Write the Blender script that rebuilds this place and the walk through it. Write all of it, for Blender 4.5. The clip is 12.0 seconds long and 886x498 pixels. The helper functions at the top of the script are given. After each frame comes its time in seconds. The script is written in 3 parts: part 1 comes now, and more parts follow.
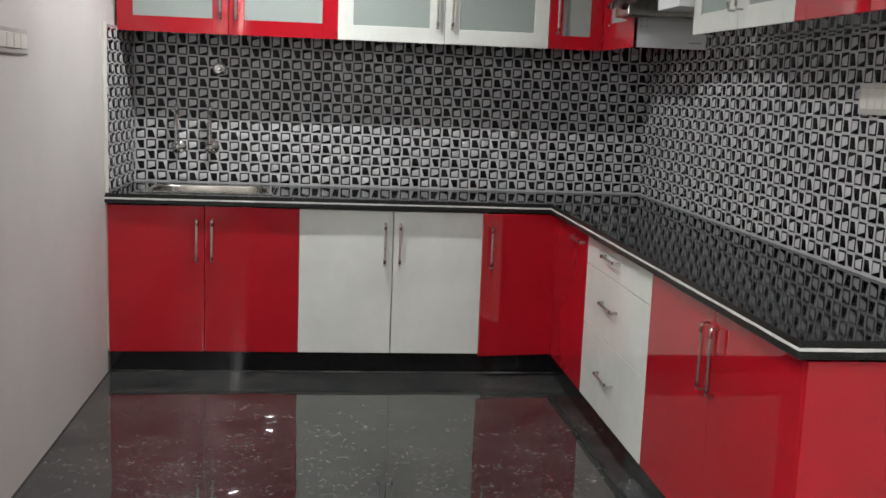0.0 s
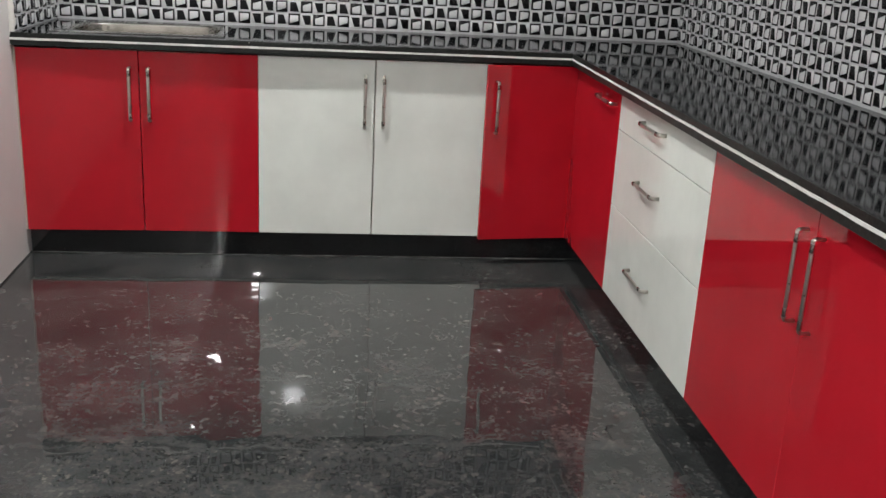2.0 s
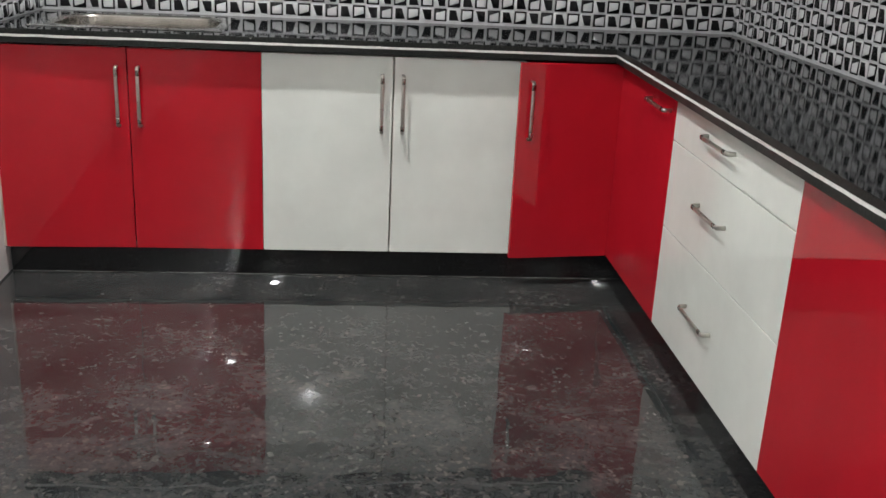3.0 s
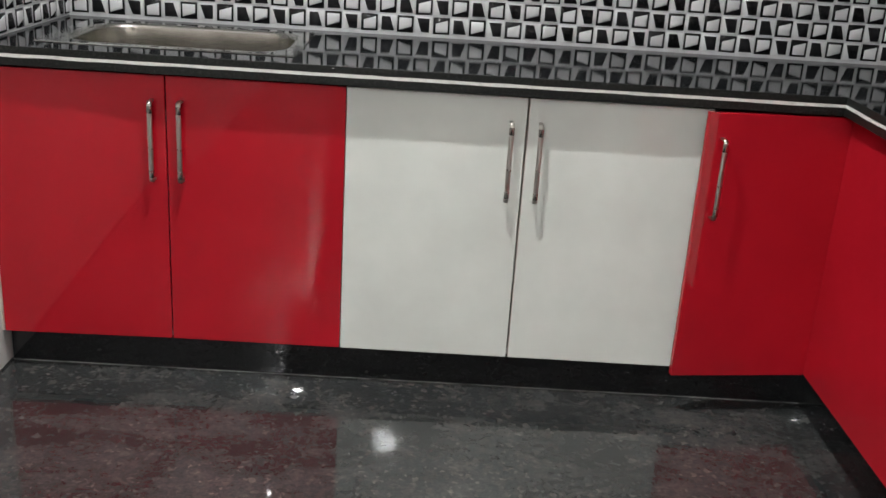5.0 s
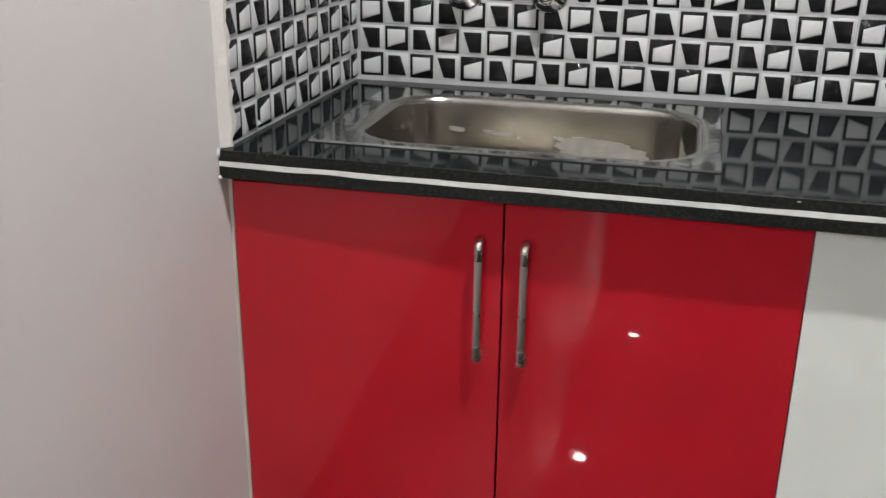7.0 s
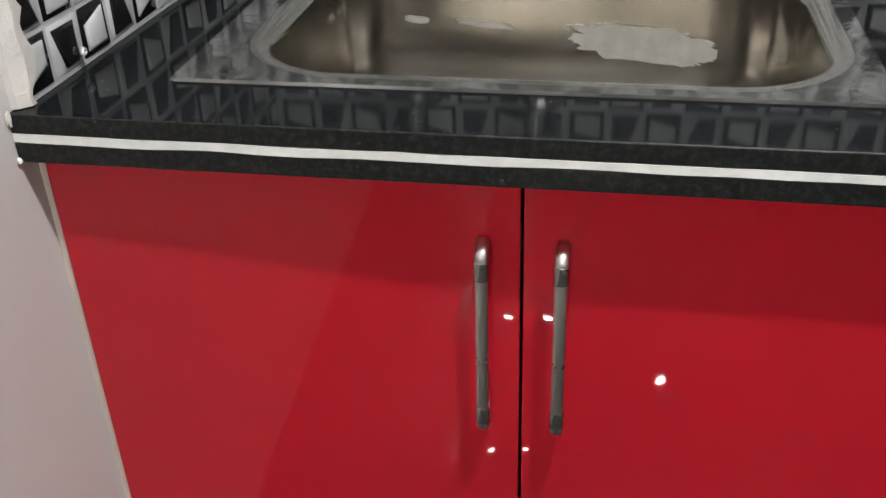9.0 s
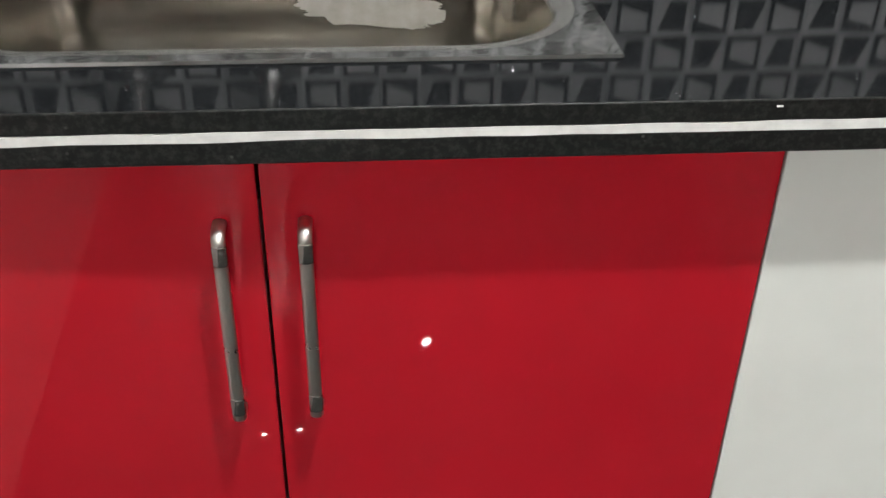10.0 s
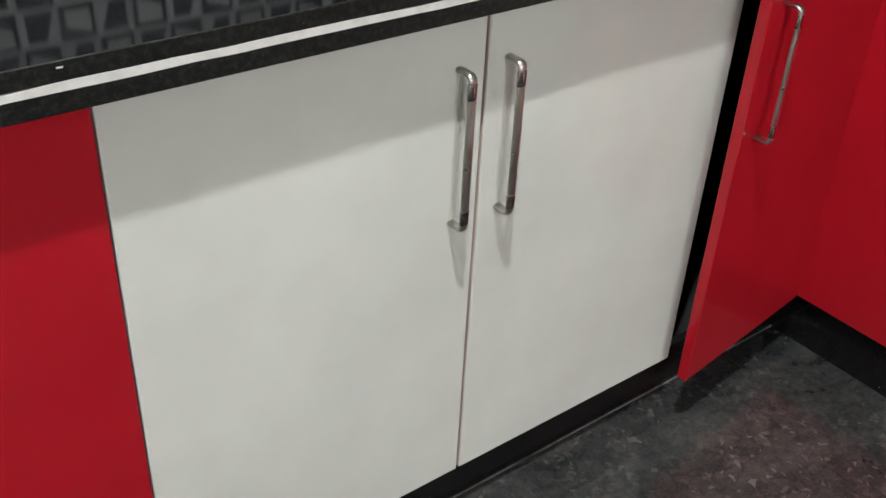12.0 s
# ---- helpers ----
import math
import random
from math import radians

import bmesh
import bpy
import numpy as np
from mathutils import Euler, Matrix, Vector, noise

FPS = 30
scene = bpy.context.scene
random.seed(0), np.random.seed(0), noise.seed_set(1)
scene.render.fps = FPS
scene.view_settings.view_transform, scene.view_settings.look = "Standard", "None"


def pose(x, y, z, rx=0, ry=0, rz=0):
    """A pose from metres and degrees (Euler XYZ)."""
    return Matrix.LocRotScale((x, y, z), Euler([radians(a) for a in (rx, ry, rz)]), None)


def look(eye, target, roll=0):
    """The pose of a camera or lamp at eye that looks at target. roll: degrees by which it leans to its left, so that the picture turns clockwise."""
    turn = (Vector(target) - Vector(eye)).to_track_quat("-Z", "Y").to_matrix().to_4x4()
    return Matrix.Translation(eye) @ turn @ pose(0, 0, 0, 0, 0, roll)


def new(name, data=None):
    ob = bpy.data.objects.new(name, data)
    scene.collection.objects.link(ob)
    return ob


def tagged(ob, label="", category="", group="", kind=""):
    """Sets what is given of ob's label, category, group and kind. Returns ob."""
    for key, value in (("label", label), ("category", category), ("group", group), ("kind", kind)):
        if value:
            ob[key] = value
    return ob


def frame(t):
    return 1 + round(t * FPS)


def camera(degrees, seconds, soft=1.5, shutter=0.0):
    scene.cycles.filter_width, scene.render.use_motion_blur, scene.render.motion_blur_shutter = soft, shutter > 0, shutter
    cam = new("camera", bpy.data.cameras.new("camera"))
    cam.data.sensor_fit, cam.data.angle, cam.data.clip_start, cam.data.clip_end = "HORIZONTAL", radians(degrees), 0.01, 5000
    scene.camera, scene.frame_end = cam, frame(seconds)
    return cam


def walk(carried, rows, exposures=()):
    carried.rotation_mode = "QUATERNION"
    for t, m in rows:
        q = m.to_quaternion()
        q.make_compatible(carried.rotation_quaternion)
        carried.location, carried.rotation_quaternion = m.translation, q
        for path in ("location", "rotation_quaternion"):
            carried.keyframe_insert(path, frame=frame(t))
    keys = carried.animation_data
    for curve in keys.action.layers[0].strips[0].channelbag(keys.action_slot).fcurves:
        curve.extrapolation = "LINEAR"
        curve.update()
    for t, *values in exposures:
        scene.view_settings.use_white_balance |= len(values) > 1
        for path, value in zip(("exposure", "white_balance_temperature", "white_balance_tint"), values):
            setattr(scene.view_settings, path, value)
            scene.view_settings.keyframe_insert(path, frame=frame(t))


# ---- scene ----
cam = camera(47.5, 12.0)
PATH = [
    (0, (-0.063, -0.186, 1.452), (0.166, 1.776, 1.136), 2.2),
    (0.5, (0.04, 0.015, 1.431), (0.27, 1.973, 1.095), 2.2),
    (1, (0.067, 0.263, 1.397), (0.303, 2.208, 0.996), 3.3),
    (1.5, (0.061, 0.484, 1.382), (0.298, 2.409, 0.894), 3.2),
    (2, (0.077, 0.728, 1.347), (0.308, 2.62, 0.742), 3.0),
    (2.5, (0.104, 0.962, 1.351), (0.292, 2.849, 0.713), 2.9),
    (4.5, (0.141, 1.995, 1.345), (0.315, 3.872, 0.679), 2.6),
    (5, (0.026, 2.25, 1.325), (0.058, 4.133, 0.651), 3.7),
    (5.5, (-0.112, 2.51, 1.348), (-0.307, 4.375, 0.651), 3.4),
    (6, (-0.222, 2.798, 1.331), (-0.561, 4.647, 0.649), 2.2),
    (6.5, (-0.307, 3.057, 1.339), (-0.744, 4.885, 0.655), 1.3),
    (8.5, (-0.569, 3.915, 1.252), (-1.023, 5.624, 0.311), -0.7),
    (9, (-0.581, 3.986, 1.245), (-0.906, 5.673, 0.22), -2.0),
    (9.5, (-0.599, 4.021, 1.242), (-0.693, 5.706, 0.168), -0.7),
    (10, (-0.569, 4.022, 1.224), (-0.419, 5.704, 0.152), 1.0),
    (10.5, (-0.543, 4.022, 1.219), (-0.084, 5.628, 0.12), 2.6),
    (11, (-0.529, 3.994, 1.226), (0.177, 5.51, 0.13), 2.2),
    (11.5, (-0.499, 3.949, 1.234), (0.356, 5.394, 0.147), 1.9),
    (12, (-0.46, 3.943, 1.232), (0.586, 5.251, 0.14), 3.0),
]
walk(cam, [(t, look(eye, target, roll)) for t, eye, target, roll in PATH],
     [(0, -0.36), (0.5, -0.20), (1.0, -0.06), (1.5, 0.0), (2.0, 0.0), (8.5, 0.0), (9.0, 0.17), (9.5, 0.32), (10.0, 0.22), (10.5, 0.06), (12.0, 0.04)])

# ---- sizes of the kitchen (metres) ----
XL, XR = -1.125, 1.705          # plaster face of the side walls
YB, YS = 5.375, -6.5            # plaster face of the far wall, wall behind the start
TX0, TX1, TY = -1.095, 1.690, 5.355   # faces of the wall tiles
CEIL = 2.70
TOP, EDGE_Y, EDGE_X, END_Y = 0.895, 4.747, 1.052, 2.02   # worktop
FACE_Y, FACE_X = 4.785, 1.088   # cabinet fronts
D0, D1 = 0.110, 0.838           # bottom and top of the base fronts
UZ, UZR, UT = 1.672, 1.692, 2.36      # wall cabinets
UY, UX = 5.020, 1.336
PITCH, Z0 = 0.0557, 0.9025      # wall mosaic
PITCH_N = 0.0546                # its columns behind the sink

# ---- world ----
world = bpy.data.worlds.new("world")
world.use_nodes = True
world.node_tree.nodes["Background"].inputs[0].default_value = (0.6, 0.62, 0.65, 1)
world.node_tree.nodes["Background"].inputs[1].default_value = 0.02
scene.world = world
LAMPS = [(-0.21, 4.25, 0.0305), (-0.20, 0.55, 0.033), (-0.96, -0.10, 0.038), (-0.72, -2.28, 0.055), (-0.98, 1.26, 0.017)]   # x, y, radius
LAMP_STRENGTH = 6200.0


# ---- materials ----
def mat(name, color, rough=0.5, metal=0.0, spec=0.5, coat=0.0):
    m = bpy.data.materials.new(name)
    m.use_nodes = True
    b = m.node_tree.nodes["Principled BSDF"]
    b.inputs["Base Color"].default_value = (*color, 1)
    b.inputs["Roughness"].default_value = rough
    b.inputs["Metallic"].default_value = metal
    b.inputs["Specular IOR Level"].default_value = spec
    b.inputs["Coat Weight"].default_value = coat
    b.inputs["Coat Roughness"].default_value = 0.03
    return m


def node(m, kind, **values):
    n = m.node_tree.nodes.new(kind)
    for key, value in values.items():
        n.inputs[key].default_value = value
    return n


def link(m, a, b):
    m.node_tree.links.new(a, b)


def bsdf(m):
    return m.node_tree.nodes["Principled BSDF"]


def coords(m, scale=(1, 1, 1)):
    tc = m.node_tree.nodes.new("ShaderNodeTexCoord")
    mp = m.node_tree.nodes.new("ShaderNodeMapping")
    mp.inputs["Scale"].default_value = scale
    link(m, tc.outputs["Object"], mp.inputs[0])
    return mp.outputs[0]


def noise_tex(m, vec, scale, detail=3.0, rough=0.5, distort=0.0):
    n = node(m, "ShaderNodeTexNoise", Scale=scale, Detail=detail, Roughness=rough, Distortion=distort)
    link(m, vec, n.inputs["Vector"])
    return n.outputs["Fac"]


def ramp(m, fac, stops):
    r = m.node_tree.nodes.new("ShaderNodeValToRGB")
    link(m, fac, r.inputs[0])
    e = r.color_ramp.elements
    while len(e) < len(stops):
        e.new(0.5)
    for i, (p, c) in enumerate(stops):
        e[i].position, e[i].color = p, (*c, 1) if len(c) == 3 else c
    return r.outputs[0]


def mixc(m, fac, a, b, mode="MIX"):
    n = m.node_tree.nodes.new("ShaderNodeMix")
    n.data_type, n.blend_type = "RGBA", mode
    for value, sock in ((fac, n.inputs[0]), (a, n.inputs[6]), (b, n.inputs[7])):
        if isinstance(value, (int, float)):
            sock.default_value = value
        elif isinstance(value, tuple):
            sock.default_value = (*value, 1)
        else:
            link(m, value, sock)
    return n.outputs[2]


def to_range(m, fac, lo, hi):
    n = node(m, "ShaderNodeMapRange")
    link(m, fac, n.inputs[0])
    n.inputs[3].default_value, n.inputs[4].default_value = lo, hi
    return n.outputs[0]


def bump(m, height, strength, dist=0.001):
    n = node(m, "ShaderNodeBump", Strength=strength, Distance=dist)
    link(m, height, n.inputs["Height"])
    link(m, n.outputs[0], bsdf(m).inputs["Normal"])


# matt plaster paint with faint roller texture and smears
PAINT = mat("wall_paint", (0.66, 0.62, 0.61), 0.55)
v = coords(PAINT)
link(PAINT, ramp(PAINT, noise_tex(PAINT, v, 1.6, 5, 0.6), [(0.3, (0.52, 0.495, 0.482)), (0.7, (0.58, 0.554, 0.540))]), bsdf(PAINT).inputs["Base Color"])
bump(PAINT, noise_tex(PAINT, v, 160, 4, 0.6), 0.12, 0.0008)
CEILING = mat("ceiling_paint", (0.80, 0.80, 0.78), 0.8)
v = coords(CEILING)
link(CEILING, ramp(CEILING, noise_tex(CEILING, v, 2.0, 4), [(0.3, (0.77, 0.77, 0.75)), (0.7, (0.82, 0.82, 0.80))]), bsdf(CEILING).inputs["Base Color"])
PUTTY = mat("white_putty", (0.56, 0.535, 0.50), 0.8)
v = coords(PUTTY)
bump(PUTTY, noise_tex(PUTTY, v, 60, 5, 0.7), 0.7, 0.004)


def gloss_laminate(name, color, rough, wave):
    m = mat(name, color, rough, spec=0.5)
    v = coords(m)
    dark, light = tuple(c * 0.93 for c in color), tuple(min(1, c * 1.05) for c in color)
    link(m, ramp(m, noise_tex(m, v, 3.0, 4, 0.6), [(0.35, dark), (0.65, light)]), bsdf(m).inputs["Base Color"])
    link(m, to_range(m, noise_tex(m, v, 7, 5, 0.65), rough * 0.6, rough * 1.6), bsdf(m).inputs["Roughness"])
    bump(m, noise_tex(m, v, 14, 2, 0.4), wave, 0.002)
    return m


RED = gloss_laminate("red_acrylic", (0.375, 0.0082, 0.0165), 0.014, 0.022)
WHITE = gloss_laminate("white_acrylic", (0.63, 0.65, 0.605), 0.05, 0.025)
CARCASS = mat("white_board", (0.6, 0.6, 0.57), 0.5)
# near-black for the wall joint and for the shade inside the corner cabinet
DARK = mat("joint_and_inner_shade", (0.012, 0.012, 0.012), 0.7)


def granite(name, base, fleck, rough, scale=1.0, bigfleck=(0.25, 0.25, 0.24), amount=0.72):
    m = mat(name, base, rough)
    v = coords(m)
    c = ramp(m, noise_tex(m, v, 230 * scale, 3, 0.7), [(0.45, base), (amount, fleck)])
    vo = node(m, "ShaderNodeTexVoronoi", Scale=120 * scale)
    link(m, v, vo.inputs["Vector"])
    spot = ramp(m, vo.outputs["Distance"], [(0.04, (1, 1, 1)), (0.14, (0, 0, 0))])
    keep = ramp(m, noise_tex(m, v, 35 * scale, 3), [(0.58, (0, 0, 0)), (0.66, (1, 1, 1))])
    both = mixc(m, 1.0, spot, keep, "MULTIPLY")
    link(m, mixc(m, both, c, bigfleck), bsdf(m).inputs["Base Color"])
    link(m, to_range(m, noise_tex(m, v, 9, 4, 0.6), rough * 0.6, rough * 1.7), bsdf(m).inputs["Roughness"])
    return m


GRANITE = granite("black_granite", (0.005, 0.0055, 0.006), (0.020, 0.022, 0.024), 0.05)
bsdf(GRANITE).inputs["Specular IOR Level"].default_value = 0.10
EDGE_GRANITE = granite("black_granite_edge", (0.003, 0.0034, 0.0034), (0.030, 0.033, 0.028), 0.35, 0.6, (0.12, 0.12, 0.11), 0.8)
bsdf(EDGE_GRANITE).inputs["Specular IOR Level"].default_value = 0.3
KICK = granite("black_plinth", (0.004, 0.004, 0.0045), (0.02, 0.021, 0.021), 0.02)
JOINT = mat("cement_joint", (0.07, 0.07, 0.068), 0.6)
v = coords(JOINT)
link(JOINT, ramp(JOINT, noise_tex(JOINT, v, 5, 5, 0.7), [(0.38, (0.02, 0.02, 0.02)), (0.6, (0.22, 0.22, 0.21))]), bsdf(JOINT).inputs["Base Color"])
STRIP = mat("white_filler", (0.72, 0.72, 0.69), 0.6)
v = coords(STRIP)
link(STRIP, ramp(STRIP, noise_tex(STRIP, v, 40, 5, 0.7), [(0.3, (0.52, 0.52, 0.50)), (0.6, (0.64, 0.64, 0.61))]), bsdf(STRIP).inputs["Base Color"])

# polished dark granite floor with cloudy pale and rust-pink flecks
FLOOR = mat("polished_floor", (0.05, 0.05, 0.05), 0.06)
v = coords(FLOOR)
warp = node(FLOOR, "ShaderNodeTexNoise", Scale=60.0, Detail=3.0)
link(FLOOR, v, warp.inputs["Vector"])
shift = FLOOR.node_tree.nodes.new("ShaderNodeVectorMath")
shift.operation = "MULTIPLY_ADD"
link(FLOOR, warp.outputs["Color"], shift.inputs[0])
shift.inputs[1].default_value = (0.022, 0.022, 0.0)
link(FLOOR, v, shift.inputs[2])
f_fine = noise_tex(FLOOR, v, 150, 4, 0.65)
f_mid = noise_tex(FLOOR, v, 8, 7, 0.68, 0.6)
f_big = noise_tex(FLOOR, v, 1.6, 4, 0.6)


def chips(scale):
    n = node(FLOOR, "ShaderNodeTexVoronoi", Scale=scale)
    link(FLOOR, shift.outputs[0], n.inputs["Vector"])
    part_of = FLOOR.node_tree.nodes.new("ShaderNodeSeparateColor")
    link(FLOOR, n.outputs["Color"], part_of.inputs[0])
    return part_of.outputs


big, small = chips(70), chips(130)
ground = ramp(FLOOR, big[0], [(0.0, (0.021, 0.023, 0.025)), (0.55, (0.027, 0.030, 0.031)), (1.0, (0.036, 0.036, 0.035))])
ground = mixc(FLOOR, 0.6, ground, ramp(FLOOR, f_fine, [(0.3, (0.5, 0.5, 0.51)), (0.7, (1.45, 1.45, 1.4))]), "MULTIPLY")
dense = ramp(FLOOR, f_mid, [(0.42, (0.22, 0.22, 0.22)), (0.60, (1, 1, 1))])
pale = ramp(FLOOR, f_big, [(0.40, (0.150, 0.150, 0.142)), (0.60, (0.165, 0.138, 0.126))])
chip = mixc(FLOOR, 1.0, ramp(FLOOR, big[1], [(0.925, (0, 0, 0)), (0.97, (0.5, 0.5, 0.5))]), dense, "MULTIPLY")
speck = mixc(FLOOR, 1.0, ramp(FLOOR, small[1], [(0.925, (0, 0, 0)), (0.97, (0.5, 0.5, 0.5))]), dense, "MULTIPLY")
stone = mixc(FLOOR, chip, ground, mixc(FLOOR, big[2], pale, (0.075, 0.062, 0.056)))
stone = mixc(FLOOR, speck, stone, pale)
f_smear = noise_tex(FLOOR, coords(FLOOR, (0.9, 1.1, 1)), 13, 8, 0.74, 0.6)
smear = ramp(FLOOR, f_smear, [(0.545, (0, 0, 0)), (0.62, (0.30, 0.30, 0.30)), (0.72, (0.7, 0.7, 0.7))])
stone = mixc(FLOOR, smear, stone, mixc(FLOOR, big[2], (0.115, 0.100, 0.092), (0.060, 0.057, 0.054)))
cloud = ramp(FLOOR, noise_tex(FLOOR, v, 3.2, 5, 0.65), [(0.36, (0.6, 0.62, 0.63)), (0.64, (1.4, 1.36, 1.33))])
stone = mixc(FLOOR, 1.0, stone, cloud, "MULTIPLY")
# dried cement dust left in wiped arcs
f_dust = noise_tex(FLOOR, coords(FLOOR, (0.75, 1.7, 1)), 3.4, 7, 0.62, 1.1)
dust = ramp(FLOOR, f_dust, [(0.47, (0, 0, 0)), (0.60, (0.17, 0.17, 0.17)), (0.75, (0.36, 0.36, 0.36))])
dust = mixc(FLOOR, 1.0, dust, ramp(FLOOR, noise_tex(FLOOR, v, 46, 5, 0.7), [(0.35, (0.25, 0.25, 0.25)), (0.62, (1, 1, 1))]), "MULTIPLY")
link(FLOOR, mixc(FLOOR, dust, stone, (0.155, 0.152, 0.144)), bsdf(FLOOR).inputs["Base Color"])
link(FLOOR, to_range(FLOOR, f_mid, 0.003, 0.022), bsdf(FLOOR).inputs["Roughness"])
bump(FLOOR, noise_tex(FLOOR, v, 3.2, 2, 0.45), 1.0, 0.0024)

TILE_WHITE = mat("white_glaze", (0.60, 0.60, 0.60), 0.08, spec=0.5)
geo = TILE_WHITE.node_tree.nodes.new("ShaderNodeNewGeometry")
v = coords(TILE_WHITE)
link(TILE_WHITE, ramp(TILE_WHITE, geo.outputs["Random Per Island"], [(0.0, (0.445, 0.445, 0.45)), (1.0, (0.535, 0.535, 0.54))]), bsdf(TILE_WHITE).inputs["Base Color"])
bump(TILE_WHITE, noise_tex(TILE_WHITE, v, 70, 2), 0.5, 0.002)
TILE_BLACK = mat("black_glaze", (0.006, 0.006, 0.006), 0.07, spec=0.28)
geo = TILE_BLACK.node_tree.nodes.new("ShaderNodeNewGeometry")
v = coords(TILE_BLACK)
link(TILE_BLACK, ramp(TILE_BLACK, geo.outputs["Random Per Island"], [(0.0, (0.003, 0.003, 0.003)), (1.0, (0.010, 0.010, 0.011))]), bsdf(TILE_BLACK).inputs["Base Color"])
bump(TILE_BLACK, noise_tex(TILE_BLACK, v, 90, 2), 0.6, 0.002)
GROUT = mat("pale_grout", (0.47, 0.47, 0.47), 0.2)
v = coords(GROUT)
link(GROUT, ramp(GROUT, noise_tex(GROUT, v, 25, 4), [(0.3, (0.36, 0.36, 0.365)), (0.7, (0.44, 0.44, 0.445))]), bsdf(GROUT).inputs["Base Color"])

CHROME = mat("chrome", (0.80, 0.80, 0.78), 0.09, 1.0)
SATIN = mat("satin_nickel", (0.52, 0.50, 0.455), 0.28, 1.0)
v = coords(SATIN)
link(SATIN, to_range(SATIN, noise_tex(SATIN, v, 40, 3), 0.24, 0.34), bsdf(SATIN).inputs["Roughness"])
DARK_CHROME = mat("dark_chrome", (0.40, 0.385, 0.355), 0.14, 1.0)
STEEL = mat("sink_steel", (0.56, 0.53, 0.48), 0.22, 1.0)
v = coords(STEEL, (1, 1, 0.25))
link(STEEL, to_range(STEEL, noise_tex(STEEL, v, 12, 6, 0.7), 0.09, 0.22), bsdf(STEEL).inputs["Roughness"])
link(STEEL, ramp(STEEL, noise_tex(STEEL, coords(STEEL), 6, 6, 0.7), [(0.32, (0.27, 0.25, 0.215)), (0.68, (0.60, 0.57, 0.52))]), bsdf(STEEL).inputs["Base Color"])
bump(STEEL, noise_tex(STEEL, coords(STEEL, (1, 1, 1)), 16, 3), 0.06, 0.004)
LIP = mat("polished_lip", (0.52, 0.51, 0.47), 0.2, 1.0)
link(LIP, to_range(LIP, noise_tex(LIP, coords(LIP), 18, 4), 0.17, 0.27), bsdf(LIP).inputs["Roughness"])
FILM = mat("protective_film", (0.30, 0.31, 0.30), 0.11, 0.9)
v = coords(FILM)
link(FILM, ramp(FILM, noise_tex(FILM, v, 9, 4, 0.6, 1.6), [(0.35, (0.15, 0.155, 0.15)), (0.65, (0.33, 0.335, 0.325))]), bsdf(FILM).inputs["Base Color"])
bump(FILM, noise_tex(FILM, v, 18, 3, 0.5, 1.5), 0.16, 0.004)
RESIDUE = mat("paper_residue", (0.42, 0.40, 0.36), 0.7)
v = coords(RESIDUE)
link(RESIDUE, ramp(RESIDUE, noise_tex(RESIDUE, v, 50, 4), [(0.3, (0.215, 0.20, 0.175)), (0.7, (0.29, 0.27, 0.24))]), bsdf(RESIDUE).inputs["Base Color"])
FROST = mat("frosted_glass", (0.36, 0.41, 0.39), 0.22)
bsdf(FROST).inputs["Transmission Weight"].default_value = 0.25
PLASTIC = mat("ivory_plastic", (0.62, 0.60, 0.55), 0.3)
HOLE_SHADE = mat("hole_shade", (0.30, 0.30, 0.30), 0.35)
HOOD_WHITE = mat("white_enamel", (0.74, 0.75, 0.75), 0.18, coat=0.3)
LIGHT = mat("lamp_glow", (0.9, 0.9, 0.9), 0.4)
bsdf(LIGHT).inputs["Emission Color"].default_value = (0.97, 0.98, 0.975, 1)
bsdf(LIGHT).inputs["Emission Strength"].default_value = LAMP_STRENGTH


# ---- mesh helpers ----
def mesh_of(name, bm, mats):
    me = bpy.data.meshes.new(name)
    bm.to_mesh(me)
    bm.free()
    for m in mats if isinstance(mats, (list, tuple)) else [mats]:
        me.materials.append(m)
    return me


def part(name, bm, material, parent=None, label=""):
    ob = new(name, mesh_of(name, bm, material))
    if parent:
        ob.parent = parent
    if label:
        ob["label"] = label
    return ob


def thing(name, label, category, at=(0, 0, 0), group="", kind=""):
    ob = new(name)
    ob.empty_display_size = 0.05
    ob.matrix_basis = pose(*at)
    return tagged(ob, label, category, group, kind)


def add_box(bm, a, b, bevel=0.0, seg=2):
    lo, hi = [min(p, q) for p, q in zip(a, b)], [max(p, q) for p, q in zip(a, b)]
    vs = [bm.verts.new((x, y, z)) for x in (lo[0], hi[0]) for y in (lo[1], hi[1]) for z in (lo[2], hi[2])]
    fs = [bm.faces.new([vs[i] for i in q]) for q in ((0, 1, 3, 2), (4, 6, 7, 5), (0, 4, 5, 1), (2, 3, 7, 6), (0, 2, 6, 4), (1, 5, 7, 3))]
    if bevel:
        es = list({e for f in fs for e in f.edges})
        bmesh.ops.bevel(bm, geom=es, offset=bevel, segments=seg, affect="EDGES", profile=0.5)
    return bm


def box(a, b, bevel=0.0, seg=2):
    return add_box(bmesh.new(), a, b, bevel, seg)


